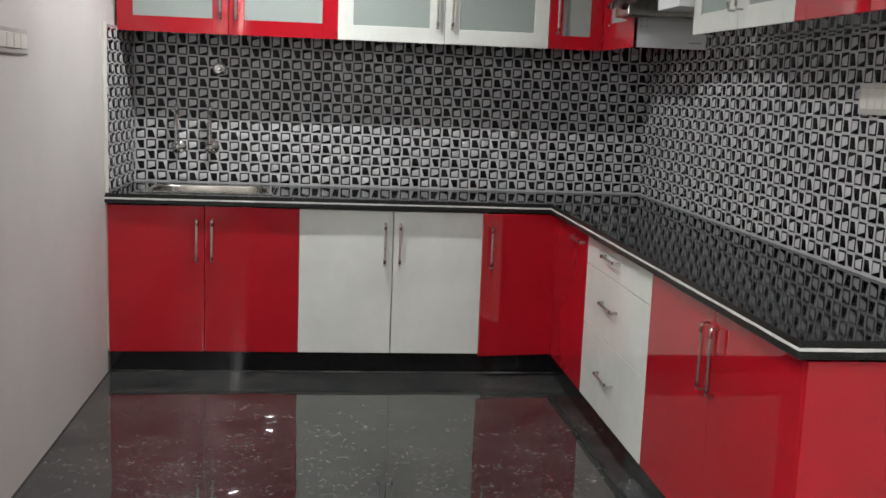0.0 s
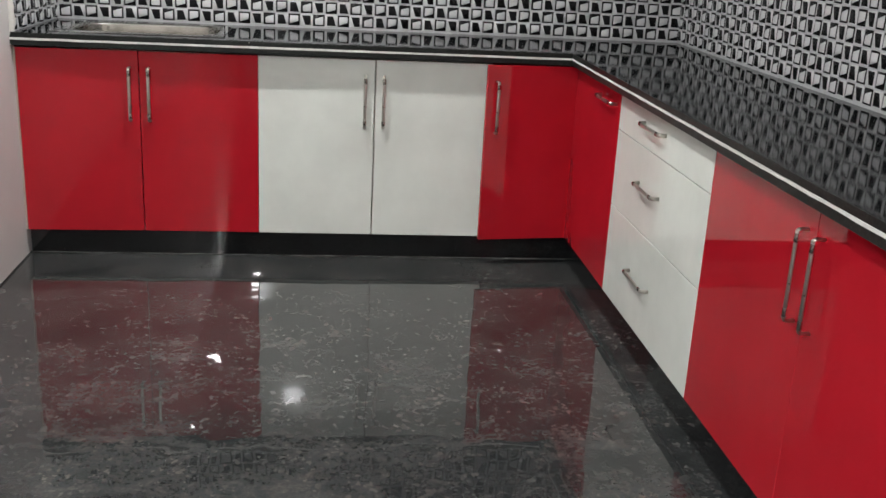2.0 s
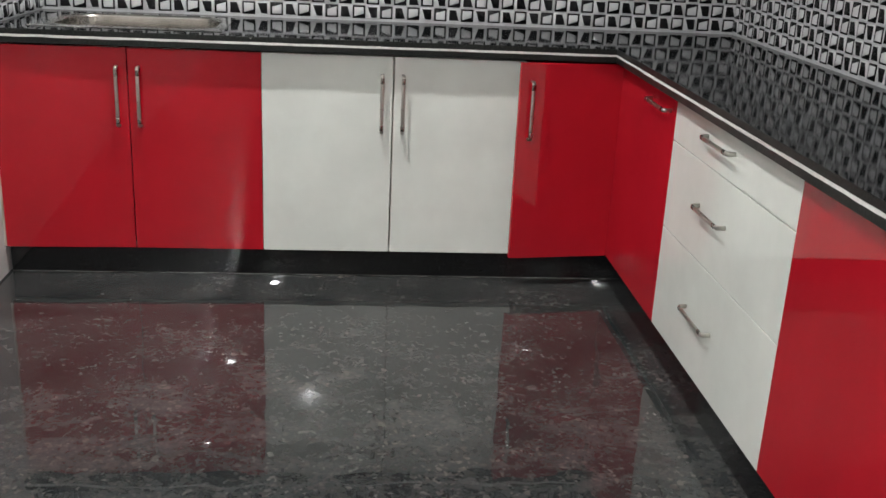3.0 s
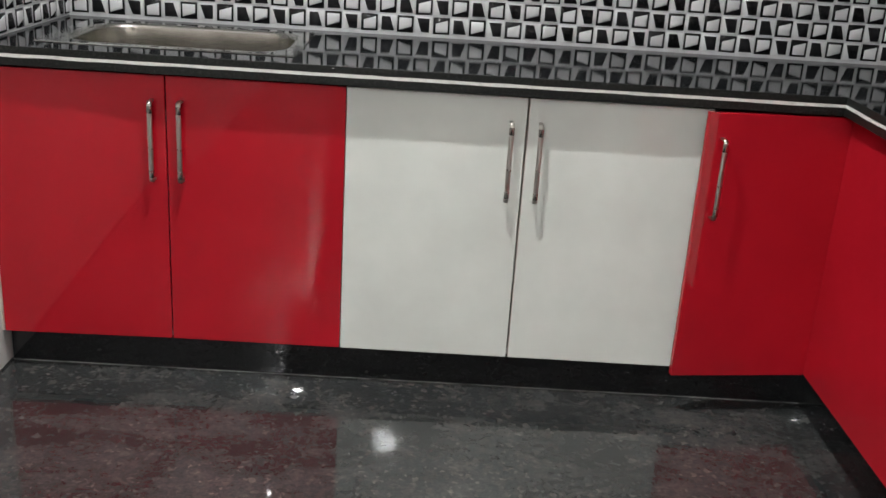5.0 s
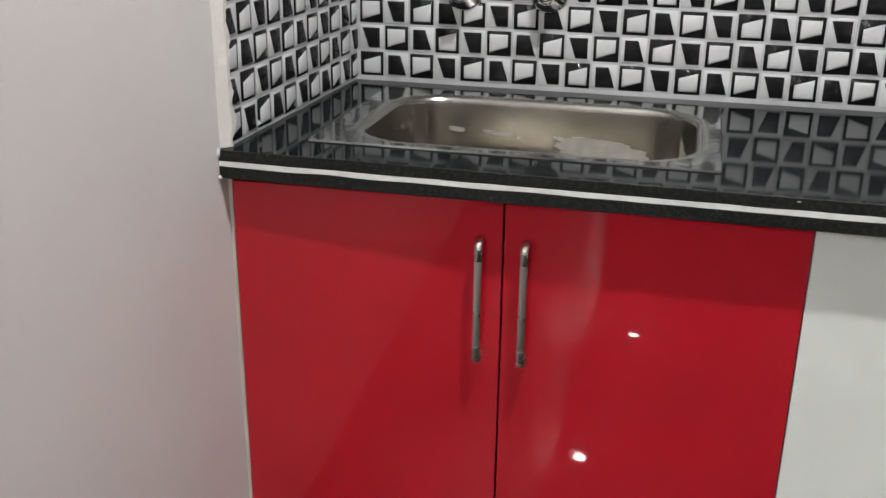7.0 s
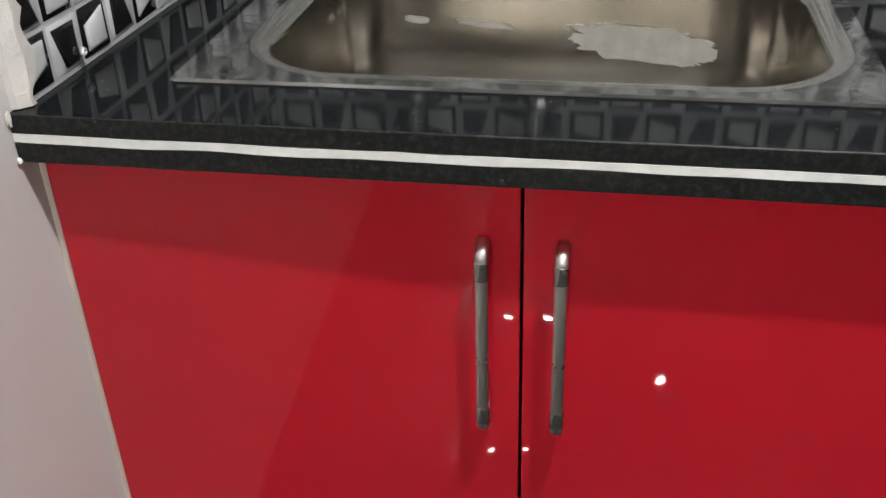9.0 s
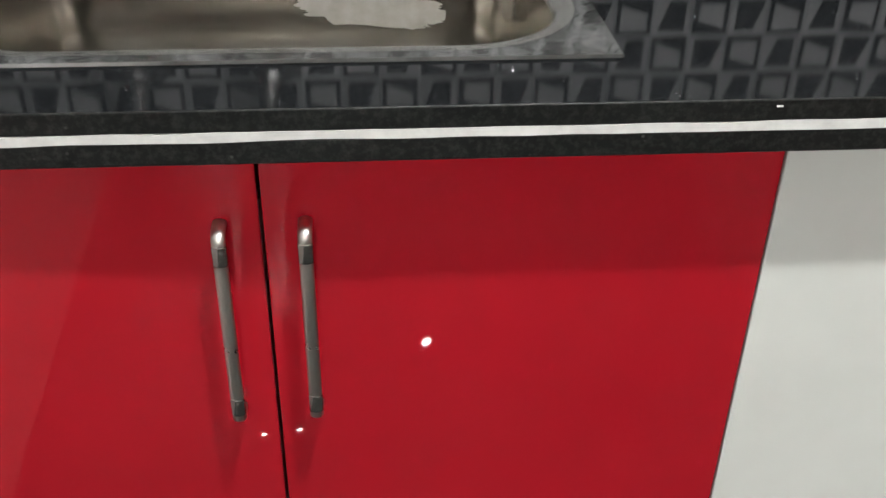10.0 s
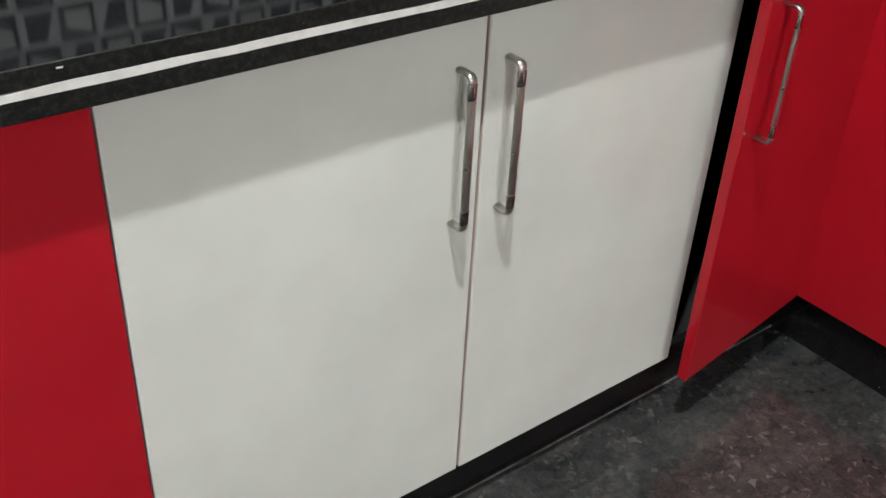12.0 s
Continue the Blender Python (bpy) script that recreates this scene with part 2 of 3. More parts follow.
def tube(points, radius, sides=12, caps=True, bm=None):
    """A round bar along points."""
    bm = bm or bmesh.new()
    pts = [Vector(p) for p in points]
    rings = []
    up = None
    for i, p in enumerate(pts):
        d = (pts[min(i + 1, len(pts) - 1)] - pts[max(i - 1, 0)]).normalized()
        if up is None:
            up = d.orthogonal().normalized()
        side = d.cross(up).normalized()
        up = side.cross(d).normalized()
        r = radius[i] if isinstance(radius, (list, tuple)) else radius
        rings.append([bm.verts.new(p + r * (math.cos(a) * up + math.sin(a) * side)) for a in [2 * math.pi * k / sides for k in range(sides)]])
    for r0, r1 in zip(rings, rings[1:]):
        for k in range(sides):
            f = bm.faces.new((r0[k], r0[(k + 1) % sides], r1[(k + 1) % sides], r1[k]))
            f.smooth = True
    if caps:
        bm.faces.new(rings[0][::-1])
        bm.faces.new(rings[-1])
    bmesh.ops.recalc_face_normals(bm, faces=bm.faces)
    return bm


def lathe(profile, sides=24, bm=None, axis="Z", caps=True):
    """Turn (radius, height) pairs round an axis."""
    bm = bm or bmesh.new()
    rings = []
    for r, h in profile:
        ring = []
        for k in range(sides):
            a = 2 * math.pi * k / sides
            p = (r * math.cos(a), r * math.sin(a), h)
            if axis == "Y":
                p = (p[0], -p[2], p[1])
            ring.append(bm.verts.new(p))
        rings.append(ring)
    for r0, r1 in zip(rings, rings[1:]):
        for k in range(sides):
            f = bm.faces.new((r0[k], r0[(k + 1) % sides], r1[(k + 1) % sides], r1[k]))
            f.smooth = True
    if caps:
        bm.faces.new(rings[0][::-1])
        bm.faces.new(rings[-1])
    bmesh.ops.recalc_face_normals(bm, faces=bm.faces)
    return bm


# ---- structure ----
def wall(name, a, b, material, label):
    return tagged(part(name, box(a, b), material), label, "wall", kind="structure")


wall("wall_west", (XL - 0.15, YS, 0), (XL, YB + 0.15, CEIL), PAINT, "off-white painted plaster wall")
wall("wall_north", (XL, YB, 0), (XR, YB + 0.15, CEIL), PAINT, "off-white painted wall behind the mosaic tiles")
wall("wall_east", (XR, YS, 0), (XR + 0.15, YB + 0.15, CEIL), PAINT, "off-white painted plaster wall behind the worktop")
wall("wall_south", (XL - 0.15, YS - 0.15, 0), (XR + 0.15, YS, CEIL), PAINT, "off-white painted plaster wall")
tagged(part("floor", box((XL, YS, -0.12), (XR, YB, 0)), FLOOR), "polished dark grey granite floor with pale flecks", "floor", kind="structure")
tagged(part("ceiling", box((XL, YS, CEIL), (XR, YB, CEIL + 0.12)), CEILING), "flat white painted ceiling", "ceiling", kind="structure")
# dark joint between floor and plaster
tagged(part("trim", box((XL, YS, 0.0005), (XL + 0.003, 4.82, 0.005)), DARK), "thin dark joint along the foot of the wall", "trim", kind="structure")

# ---- ceiling lights ----
def ceiling_light(x, y, r):
    deep = 0.18 * r
    t = thing("ceiling_light", "small round white recessed ceiling downlight, switched on", "light", (x, y, CEIL - deep - 0.003), "ceiling downlights")
    h = deep + 0.0029
    ring = lathe([(r + 0.002, 0.0), (r + 0.016, 0.0), (r + 0.020, 0.004), (r + 0.020, h), (r + 0.002, h), (r + 0.002, 0.0)], 32, caps=False)
    part("rim", ring, PLASTIC, t)
    part("diffuser", lathe([(r, deep), (r, deep + 0.002)], 24), LIGHT, t, "glowing white diffuser set back in the rim")
    return t


for lamp in LAMPS:
    ceiling_light(*lamp)


# ---- handles ----
def handle_mesh(length=0.207, out=0.025, r=0.0037):
    """U-shaped bar along local x from 0 to length; it stands out along local -y."""
    c = 0.007
    pts = [(0, 0, 0), (0, -out + c, 0)]
    pts += [(c - c * math.cos(a), -out + c - c * math.sin(a), 0) for a in (0.4, 0.8, 1.2)]
    pts += [(c, -out, 0), (length - c, -out, 0)]
    pts += [(length - c + c * math.sin(a), -out + c - c * math.cos(a), 0) for a in (0.4, 0.8, 1.2)]
    pts += [(length, -out + c, 0), (length, 0, 0)]
    b = tube(pts, r, 14)
    bmesh.ops.scale(b, vec=(1, 1, 1.72), verts=b.verts)
    return b


HANDLE = mesh_of("handle", handle_mesh(), SATIN)
# added darker band: the dark reflection near a bar's end, put into colour
REFLECTION_BAND = mesh_of("reflection_band", tube([(0, 0, 0), (0.001, 0, 0), (0.019, 0, 0), (0.020, 0, 0)], [0.0038, 0.0040, 0.0040, 0.0038], 14), DARK_CHROME)


def handle(parent, x, y, z, facing="y", upright=True):
    """A bar handle on a front; (x, y, z) is its lower or left foot on the front."""
    m = Matrix.Translation((x, y, z))
    if facing == "x":
        m = m @ pose(0, 0, 0, 0, 0, -90)
    if upright:
        m = m @ pose(0, 0, 0, 0, -90, 0)
    h = new("handle", HANDLE)
    h.parent, h.matrix_local = parent, m
    h["label"] = "satin nickel bar handle with polished ends and added dark reflections"
    for s in (0.009, 0.178):
        o = new("end_reflection", REFLECTION_BAND)
        o.parent, o.matrix_local = h, pose(s, -0.025, 0) @ Matrix.Diagonal((1, 1, 1.72, 1))
    return h


# ---- base cabinets ----
WOOD = mat("raw_board_edge", (0.26, 0.19, 0.15), 0.6)
v = coords(WOOD, (8, 8, 1))
link(WOOD, ramp(WOOD, noise_tex(WOOD, v, 12, 5), [(0.3, (0.44, 0.35, 0.30)), (0.7, (0.54, 0.44, 0.39))]), bsdf(WOOD).inputs["Base Color"])

def front(parent, name, a, b, material, label=""):
    """A door or drawer front with softened edges."""
    return part(name, box(a, b, 0.0016, 2), material, parent, label)


def base_unit_north(x0, xm, x1, hx0, hx1, material, words, skew=0.0, gap=0.003):
    t = thing("base_cabinet", words, "cabinet", (0, 0, 0), "base cabinets")
    bm = bmesh.new()
    add_box(bm, (x0 + 0.001, FACE_Y + 0.021, D0), (x0 + 0.018, TY - 0.02, D1))
    add_box(bm, (x1 - 0.018, FACE_Y + 0.021, D0), (x1 - 0.001, TY - 0.02, D1))
    add_box(bm, (x0 + 0.0185, FACE_Y + 0.021, D0), (x1 - 0.0185, TY - 0.02, D0 + 0.018))
    add_box(bm, (x0 + 0.0185, TY - 0.04, D0 + 0.0185), (x1 - 0.0185, TY - 0.02, D1))
    part("carcass", bm, CARCASS, t)
    for a, b, hx, lean in ((x0 + 0.001, xm - gap / 2, hx0, skew), (xm + gap / 2, x1 - 0.001, hx1, 0)):
        d = part("door", box((a - xm, 0, D0), (b - xm, 0.018, D1), 0.0016, 2), material, t)
        d.matrix_local = pose(xm, FACE_Y, 0, 0, 0, lean)
        handle(d, hx - xm, 0, 0.566)
        if gap > 0.004 and hx == hx1:
            part("edge_band", box((a - xm - 0.001, 0.0015, D0 + 0.001), (a - xm - 0.0002, 0.0175, D1 - 0.001)), WOOD, d, "raw brown board edge")
    return t


base_unit_north(-1.117, -0.6605, -0.2, -0.696, -0.622, RED, "glossy red two-door base cabinet under the sink", 1.7)
filler = thing("filler_board", "narrow brown filler board between sink cabinet and wall", "filler board")
part("board", box((XL + 0.0005, FACE_Y - 0.010, D0), (-1.1178, FACE_Y + 0.04, D1 + 0.008)), WOOD, filler)
base_unit_north(-0.2, 0.2645, 0.739, 0.224, 0.299, WHITE, "glossy white two-door base cabinet", 0.0, 0.0055)

# corner cabinet: one door ajar, the other closed
corner = thing("corner_cabinet", "glossy red corner base cabinet with one door ajar", "cabinet", group="base cabinets")
# inner boards: the shade behind the ajar door is in their near-black colour
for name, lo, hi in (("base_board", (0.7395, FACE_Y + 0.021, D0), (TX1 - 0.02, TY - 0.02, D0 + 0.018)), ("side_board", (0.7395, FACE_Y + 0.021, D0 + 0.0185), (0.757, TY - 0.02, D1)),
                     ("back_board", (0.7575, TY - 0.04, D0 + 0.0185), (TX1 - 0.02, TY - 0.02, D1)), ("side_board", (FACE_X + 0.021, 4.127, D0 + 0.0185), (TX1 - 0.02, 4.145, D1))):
    part(name, box(lo, hi), DARK, corner, "cabinet board coloured near-black for the shade inside")
ajar = 7.4
door = part("door", box((-0.383, -0.018, D0 + 0.004), (-0.001, 0, D1 + 0.003), 0.0016), RED, corner, "glossy red door standing ajar")
door.matrix_local = pose(1.0868, FACE_Y + 0.002, 0, 0, 0, ajar)
handle(door, -0.341, -0.018, 0.569)
door = front(corner, "door", (FACE_X, 4.127, D0 + 0.006), (FACE_X + 0.018, FACE_Y + 0.002, D1 + 0.003), RED)
handle(door, FACE_X, 4.385, 0.790, "x", False)

# drawer unit
drawers = thing("drawer_unit", "glossy white three-drawer base unit", "cabinet", group="base cabinets")
bm = bmesh.new()
add_box(bm, (FACE_X + 0.021, 3.224, D0), (TX1 - 0.02, 3.242, D1))
add_box(bm, (FACE_X + 0.021, 4.108, D0), (TX1 - 0.02, 4.126, D1))
add_box(bm, (FACE_X + 0.021, 3.2425, D0), (TX1 - 0.02, 4.1075, D0 + 0.018))
part("carcass", bm, CARCASS, drawers)
for z0, z1, hz in ((D0 + 0.006, 0.4403, 0.290), (0.4435, 0.7103, 0.592), (0.7135, D1, 0.789)):
    d = front(drawers, "drawer_front", (FACE_X, 3.225, z0), (FACE_X + 0.018, 4.125, z1), WHITE)
    handle(d, FACE_X, 3.830, hz, "x", False)

# red double unit at the end of the run
end_unit = thing("base_cabinet", "glossy red two-door base cabinet ending the worktop run", "cabinet", group="base cabinets")
bm = bmesh.new()
add_box(bm, (FACE_X + 0.021, 3.205, D0), (TX1 - 0.02, 3.223, D1))
add_box(bm, (FACE_X + 0.021, 2.064, D0), (TX1 - 0.02, 3.2045, D0 + 0.018))
part("carcass", bm, CARCASS, end_unit)
part("end_panel", box((FACE_X + 0.001, 2.040, D0), (TX1 - 0.004, 2.058, D1), 0.0015), RED, end_unit, "glossy red end panel")
for a, b, hy in ((2.6308, 3.2225, 2.668), (2.060, 2.6294, 2.594)):
    d = front(end_unit, "door", (FACE_X, a, D0 + 0.006), (FACE_X + 0.018, b, D1), RED)
    handle(d, FACE_X, hy, 0.576, "x")

# plinth under the cabinets
bm = bmesh.new()
add_box(bm, (XL + 0.004, 4.820, 0.0), (1.130, 4.838, D0 - 0.002))
add_box(bm, (1.112, 2.050, 0.0), (1.130, 4.8195, D0 - 0.002))
add_box(bm, (1.1305, 2.050, 0.0), (TX1, 2.068, D0 - 0.002))
tagged(part("plinth", bm, KICK), "polished black granite plinth below the cabinets", "plinth", kind="structure")
tagged(part("trim", box((XL + 0.004, 4.8165, 0.0002), (1.112, 4.820, 0.003), 0.001), JOINT), "thin grey cement joint at the plinth's foot", "trim", kind="structure")

# ---- worktop ----
SX0, SX1, SY0, SY1 = -0.975, -0.352, 4.855, 5.268   # cut-out for the sink
worktop = thing("worktop", "polished black granite worktop with a white filler line", "worktop")
bm = bmesh.new()
ZS = 0.8762
xs, ys = [XL + 0.001, SX0, SX1, EDGE_X + 0.0018, TX1], [END_Y + 0.0018, EDGE_Y + 0.0018, SY0, SY1, TY]
grid = {(i, j): bm.verts.new((x, y, ZS)) for i, x in enumerate(xs) for j, y in enumerate(ys)}
for i in range(4):
    for j in range(4):
        if (j == 0 and i < 3) or (i == 1 and j == 2):
            continue
        bm.faces.new((grid[i, j], grid[i + 1, j], grid[i + 1, j + 1], grid[i, j + 1]))
for vert in [q for q in bm.verts if not q.link_faces]:
    bm.verts.remove(vert)
lift = bmesh.ops.extrude_face_region(bm, geom=bm.faces[:])
bmesh.ops.translate(bm, vec=(0, 0, TOP - ZS), verts=[g for g in lift["geom"] if isinstance(g, bmesh.types.BMVert)])
bmesh.ops.recalc_face_normals(bm, faces=bm.faces)
part("slab", bm, GRANITE, worktop)


def edge_strip(z0, z1, inner, bevel, name):
    """Front edging that follows the L of the worktop, with mitred corners and one rounded outer edge."""
    path = [((XL + 0.001, EDGE_Y), (0, 1)), ((EDGE_X, EDGE_Y), (1, 1)), ((EDGE_X, END_Y), (1, 1)), ((TX1 + 0.004, END_Y), (0, 1))]
    prof = [(inner, z1), (bevel, z1), (bevel * 0.62, z1 - bevel * 0.08), (bevel * 0.3, z1 - bevel * 0.3), (bevel * 0.08, z1 - bevel * 0.62), (0, z1 - bevel), (0, z0 + 0.001), (0.001, z0), (inner, z0)]
    b = bmesh.new()
    rows = []
    for (px, py), (nx, ny) in path:
        rows.append([b.verts.new((px + nx * d, py + ny * d, z)) for d, z in prof])
    for r0, r1 in zip(rows, rows[1:]):
        for k in range(len(prof)):
            b.faces.new((r0[k], r1[k], r1[(k + 1) % len(prof)], r0[(k + 1) % len(prof)]))
    b.faces.new(rows[0])
    b.faces.new(rows[-1][::-1])
    bmesh.ops.recalc_face_normals(b, faces=b.faces)
    return part(name, b, EDGE_GRANITE, worktop, "rough-honed black granite edge")


edge_strip(ZS - 0.0004, TOP, 0.0016, 0.0014, "top_edge")
edge_strip(0.8475, 0.8686, 0.030, 0.002, "lower_edge")


def filler_line():
    """A hand-laid white line whose width wavers."""
    b = bmesh.new()
    pts = []
    x = XL + 0.001
    while x < EDGE_X:
        pts.append((x, EDGE_Y - 0.0004))
        x += 0.018
    pts.append((EDGE_X - 0.0004, EDGE_Y - 0.0004))
    y = EDGE_Y - 0.018
    while y > END_Y + 0.01:
        pts.append((EDGE_X - 0.0004, y))
        y -= 0.018
    pts += [(EDGE_X - 0.0004, END_Y - 0.0004)] + [(EDGE_X - 0.0004 + 0.03 * k, END_Y - 0.0004) for k in range(1, 21)]
    last = None
    for i, (px, py) in enumerate(pts):
        w = 0.0016 * noise.noise((px * 22, py * 22, 0.3))
        u = 0.0016 * noise.noise((px * 17, py * 17, 7.7))
        inx = 0.005 if px > EDGE_X - 0.01 else 0.0
        iny = 0.005 if py > EDGE_Y - 0.01 or py < END_Y + 0.005 else 0.0
        hi, lo = ZS - 0.0004 + w, 0.8680 + u
        ring = [b.verts.new(p) for p in ((px, py, hi), (px, py, lo), (px + inx, py + iny, lo), (px + inx, py + iny, hi))]
        if last:
            for k in range(4):
                b.faces.new((last[k], ring[k], ring[(k + 1) % 4], last[(k + 1) % 4]))
        last = ring
    bmesh.ops.recalc_face_normals(b, faces=b.faces)
    return part("filler_line", b, STRIP, worktop, "uneven white filler line along the edge")


filler_line()
part("chip", box((-0.2355, EDGE_Y - 0.0005, 0.8880), (-0.2295, EDGE_Y + 0.001, 0.8900), 0.0008, 2), STRIP, worktop, "small white chip in the edge")

def putty_dab(y, z, w, h, seed):
    """A lump of filler pressed into the joint between worktop and wall."""
    b = bmesh.new()
    bmesh.ops.create_icosphere(b, subdivisions=3, radius=1.0)
    for q in b.verts:
        k = 1 + 0.45 * noise.noise((q.co.x * 2 + seed, q.co.y * 2, q.co.z * 2))
        q.co = Vector((XL + 0.002 + 0.0025 * k * q.co.x, y + w * k * q.co.y, z + h * k * q.co.z))
    return part("putty_dab", b, PUTTY, worktop, "white filler dab at the wall joint")


putty_dab(EDGE_Y - 0.001, TOP - 0.004, 0.0035, 0.007, 1.7)
putty_dab(EDGE_Y - 0.001, 0.849, 0.003, 0.003, 4.1)

# ---- sink ----
sink = thing("kitchen_sink", "stainless steel single-bowl sink set into the worktop, film half peeled", "sink")


def rounded(x0, x1, y0, y1, r, z, bm, n=10):
    ring = []
    for cx, cy, a0 in ((x1 - r, y1 - r, 0), (x0 + r, y1 - r, 90), (x0 + r, y0 + r, 180), (x1 - r, y0 + r, 270)):
        for k in range(n + 1):
            a = radians(a0 + 90 * k / n)
            ring.append(bm.verts.new((cx + r * math.cos(a), cy + r * math.sin(a), z)))
    return ring


def loft(bm, rings, smooth=True):
    for r0, r1 in zip(rings, rings[1:]):
        for k in range(len(r0)):
            f = bm.faces.new((r0[k], r0[(k + 1) % len(r0)], r1[(k + 1) % len(r0)], r1[k]))
            f.smooth = smooth


RX0, RX1, RY0, RY1 = -1.009, -0.338, 4.839, 5.285
BX0, BX1, BY0, BY1 = -0.955, -0.372, 4.870, 5.245
bm = bmesh.new()
rings = [rounded(RX0, RX1, RY0, RY1, 0.006, TOP + 0.0006, bm), rounded(RX0 + 0.002, RX1 - 0.002, RY0 + 0.002, RY1 - 0.002, 0.006, TOP + 0.0034, bm),
         rounded(BX0 - 0.013, BX1 + 0.013, BY0 - 0.013, BY1 + 0.013, 0.123, TOP + 0.0034, bm)]
loft(bm, rings, False)
part("rim", bm, FILM, sink, "steel rim under wrinkled clear film")
bm = bmesh.new()
rings = [rounded(BX0 - 0.013, BX1 + 0.013, BY0 - 0.013, BY1 + 0.013, 0.123, TOP + 0.0034, bm)]
for d, z in ((0.009, 0.0037), (0.004, 0.0035), (0.0, 0.0027), (-0.004, 0.0008), (-0.007, -0.0022), (-0.009, -0.006)):
    rings.append(rounded(BX0 - d, BX1 + d, BY0 - d, BY1 + d, 0.110 + d, TOP + z, bm))
loft(bm, rings)
bmesh.ops.recalc_face_normals(bm, faces=bm.faces)
if sum(f.normal.z for f in bm.faces) < 0:
    bmesh.ops.reverse_faces(bm, faces=bm.faces)
part("lip", bm, LIP, sink, "bright polished rolled steel lip")
bm = bmesh.new()
rings = []
for d, z in ((-0.009, -0.006), (-0.010, -0.012), (-0.014, -0.10), (-0.020, -0.145), (-0.035, -0.168), (-0.06, -0.178), (-0.10, -0.182)):
    rings.append(rounded(BX0 - d, BX1 + d, BY0 - d, BY1 + d, 0.110 + max(d, -0.075), TOP + z, bm))
loft(bm, rings)
bm.faces.new(rings[-1])
bmesh.ops.recalc_face_normals(bm, faces=bm.faces)
for f in bm.faces:
    f.normal_flip()
part("bowl", bm, STEEL, sink, "brushed steel bowl")
drain = part("drain", lathe([(0.045, 0.0), (0.045, 0.003), (0.036, 0.004), (0.034, -0.004), (0.008, -0.006)], 32), CHROME, sink, "round chrome drain")
drain.matrix_local = pose(-0.66, 5.06, TOP - 0.1815)


def residue(cx, w, h, zc, seed, wall_y):
    """A torn scrap of label left on the far wall of the bowl."""
    b = bmesh.new()
    n = 90
    ring = []
    for k in range(n):
        a = 2 * math.pi * k / n
        q = 1 + 0.30 * noise.noise((2.2 * math.cos(a) + seed, 2.2 * math.sin(a), seed)) + 0.16 * noise.noise((9 * math.cos(a), 9 * math.sin(a) + seed, 1.0)) + 0.08 * noise.noise((25 * math.cos(a), 25 * math.sin(a), seed))
        x, z = cx + q * w * math.copysign(abs(math.cos(a)) ** 0.7, math.cos(a)), zc + q * h * math.copysign(abs(math.sin(a)) ** 0.8, math.sin(a)) - 0.12 * q * w * math.cos(a)
        y = wall_y - (TOP - z - 0.008) * 0.043
        ring.append(b.verts.new((x, y, z)))
    f = b.faces.new(ring)
    r = bmesh.ops.extrude_face_region(b, geom=[f])
    bmesh.ops.translate(b, vec=(0, -0.0006, 0), verts=[g for g in r["geom"] if isinstance(g, bmesh.types.BMVert)])
    bmesh.ops.recalc_face_normals(b, faces=b.faces)
    return part("label_residue", b, RESIDUE, sink, "torn scrap of grey paper label")


residue(-0.555, 0.092, 0.022, TOP - 0.087, 3.1, BY1 - 0.0115)
residue(-0.845, 0.016, 0.005, TOP - 0.062, 5.4, BY1 - 0.0115)
residue(-0.755, 0.036, 0.004, TOP - 0.066, 8.2, BY1 - 0.0115)

# ---- taps over the sink ----
def wall_tap(x, z):
    """Swan-neck wall tap: flange and body at the wall, spout rising and bending over."""
    t = thing("wall_tap", "chrome swan-neck wall tap above the sink", "tap", (x, TY, z), "taps over the sink")
    part("flange", lathe([(0.040, 0.0), (0.040, 0.004), (0.034, 0.011), (0.020, 0.015), (0.016, 0.020)], 32, axis="Y"), CHROME, t)
    part("body", lathe([(0.014, 0.018), (0.014, 0.034), (0.017, 0.038), (0.017, 0.058), (0.012, 0.064), (0.006, 0.066)], 24, axis="Y"), CHROME, t)
    pts = [(-0.004, -0.048, 0.006), (-0.006, -0.048, 0.03), (-0.008, -0.050, 0.10), (-0.008, -0.052, 0.165)]
    pts += [(-0.008 + 0.003 * k, -0.052 - 0.050 * (1 - math.cos(0.52 * k)), 0.165 + 0.050 * math.sin(0.52 * k)) for k in range(1, 6)]
    part("spout", tube(pts, [0.0100, 0.0115] + [0.0115] * 6 + [0.0125], 16), CHROME, t)
    nut = part("nut", lathe([(0.013, 0.0), (0.013, 0.016), (0.010, 0.020)], 6), CHROME, t)
    nut.matrix_local = pose(-0.005, -0.048, 0.012)
    return t


wall_tap(-0.862, 1.088)
wall_tap(-0.688, 1.090)
plug = thing("pipe_flange", "round chrome flange capping a pipe outlet on the tiles", "pipe fitting", (-0.649, TY, 1.507))
part("flange", lathe([(0.037, 0.0), (0.037, 0.004), (0.031, 0.010), (0.018, 0.013)], 32, axis="Y"), CHROME, plug)
part("plug", lathe([(0.014, 0.012), (0.014, 0.030), (0.009, 0.034)], 16, axis="Y"), CHROME, plug)

anchor = thing("wall_plug", "small white plastic plug ring stuck on the mosaic tiles", "wall plug", (-1.1052, 4.862, 0.914))
part("ring", lathe([(0.0018, 0.0), (0.0018, 0.003), (0.0034, 0.0036), (0.0044, 0.0026), (0.0044, 0.0), (0.0018, 0.0)], 20, caps=False), STRIP, anchor).matrix_local = pose(0, 0, 0, 0, 90, 0)

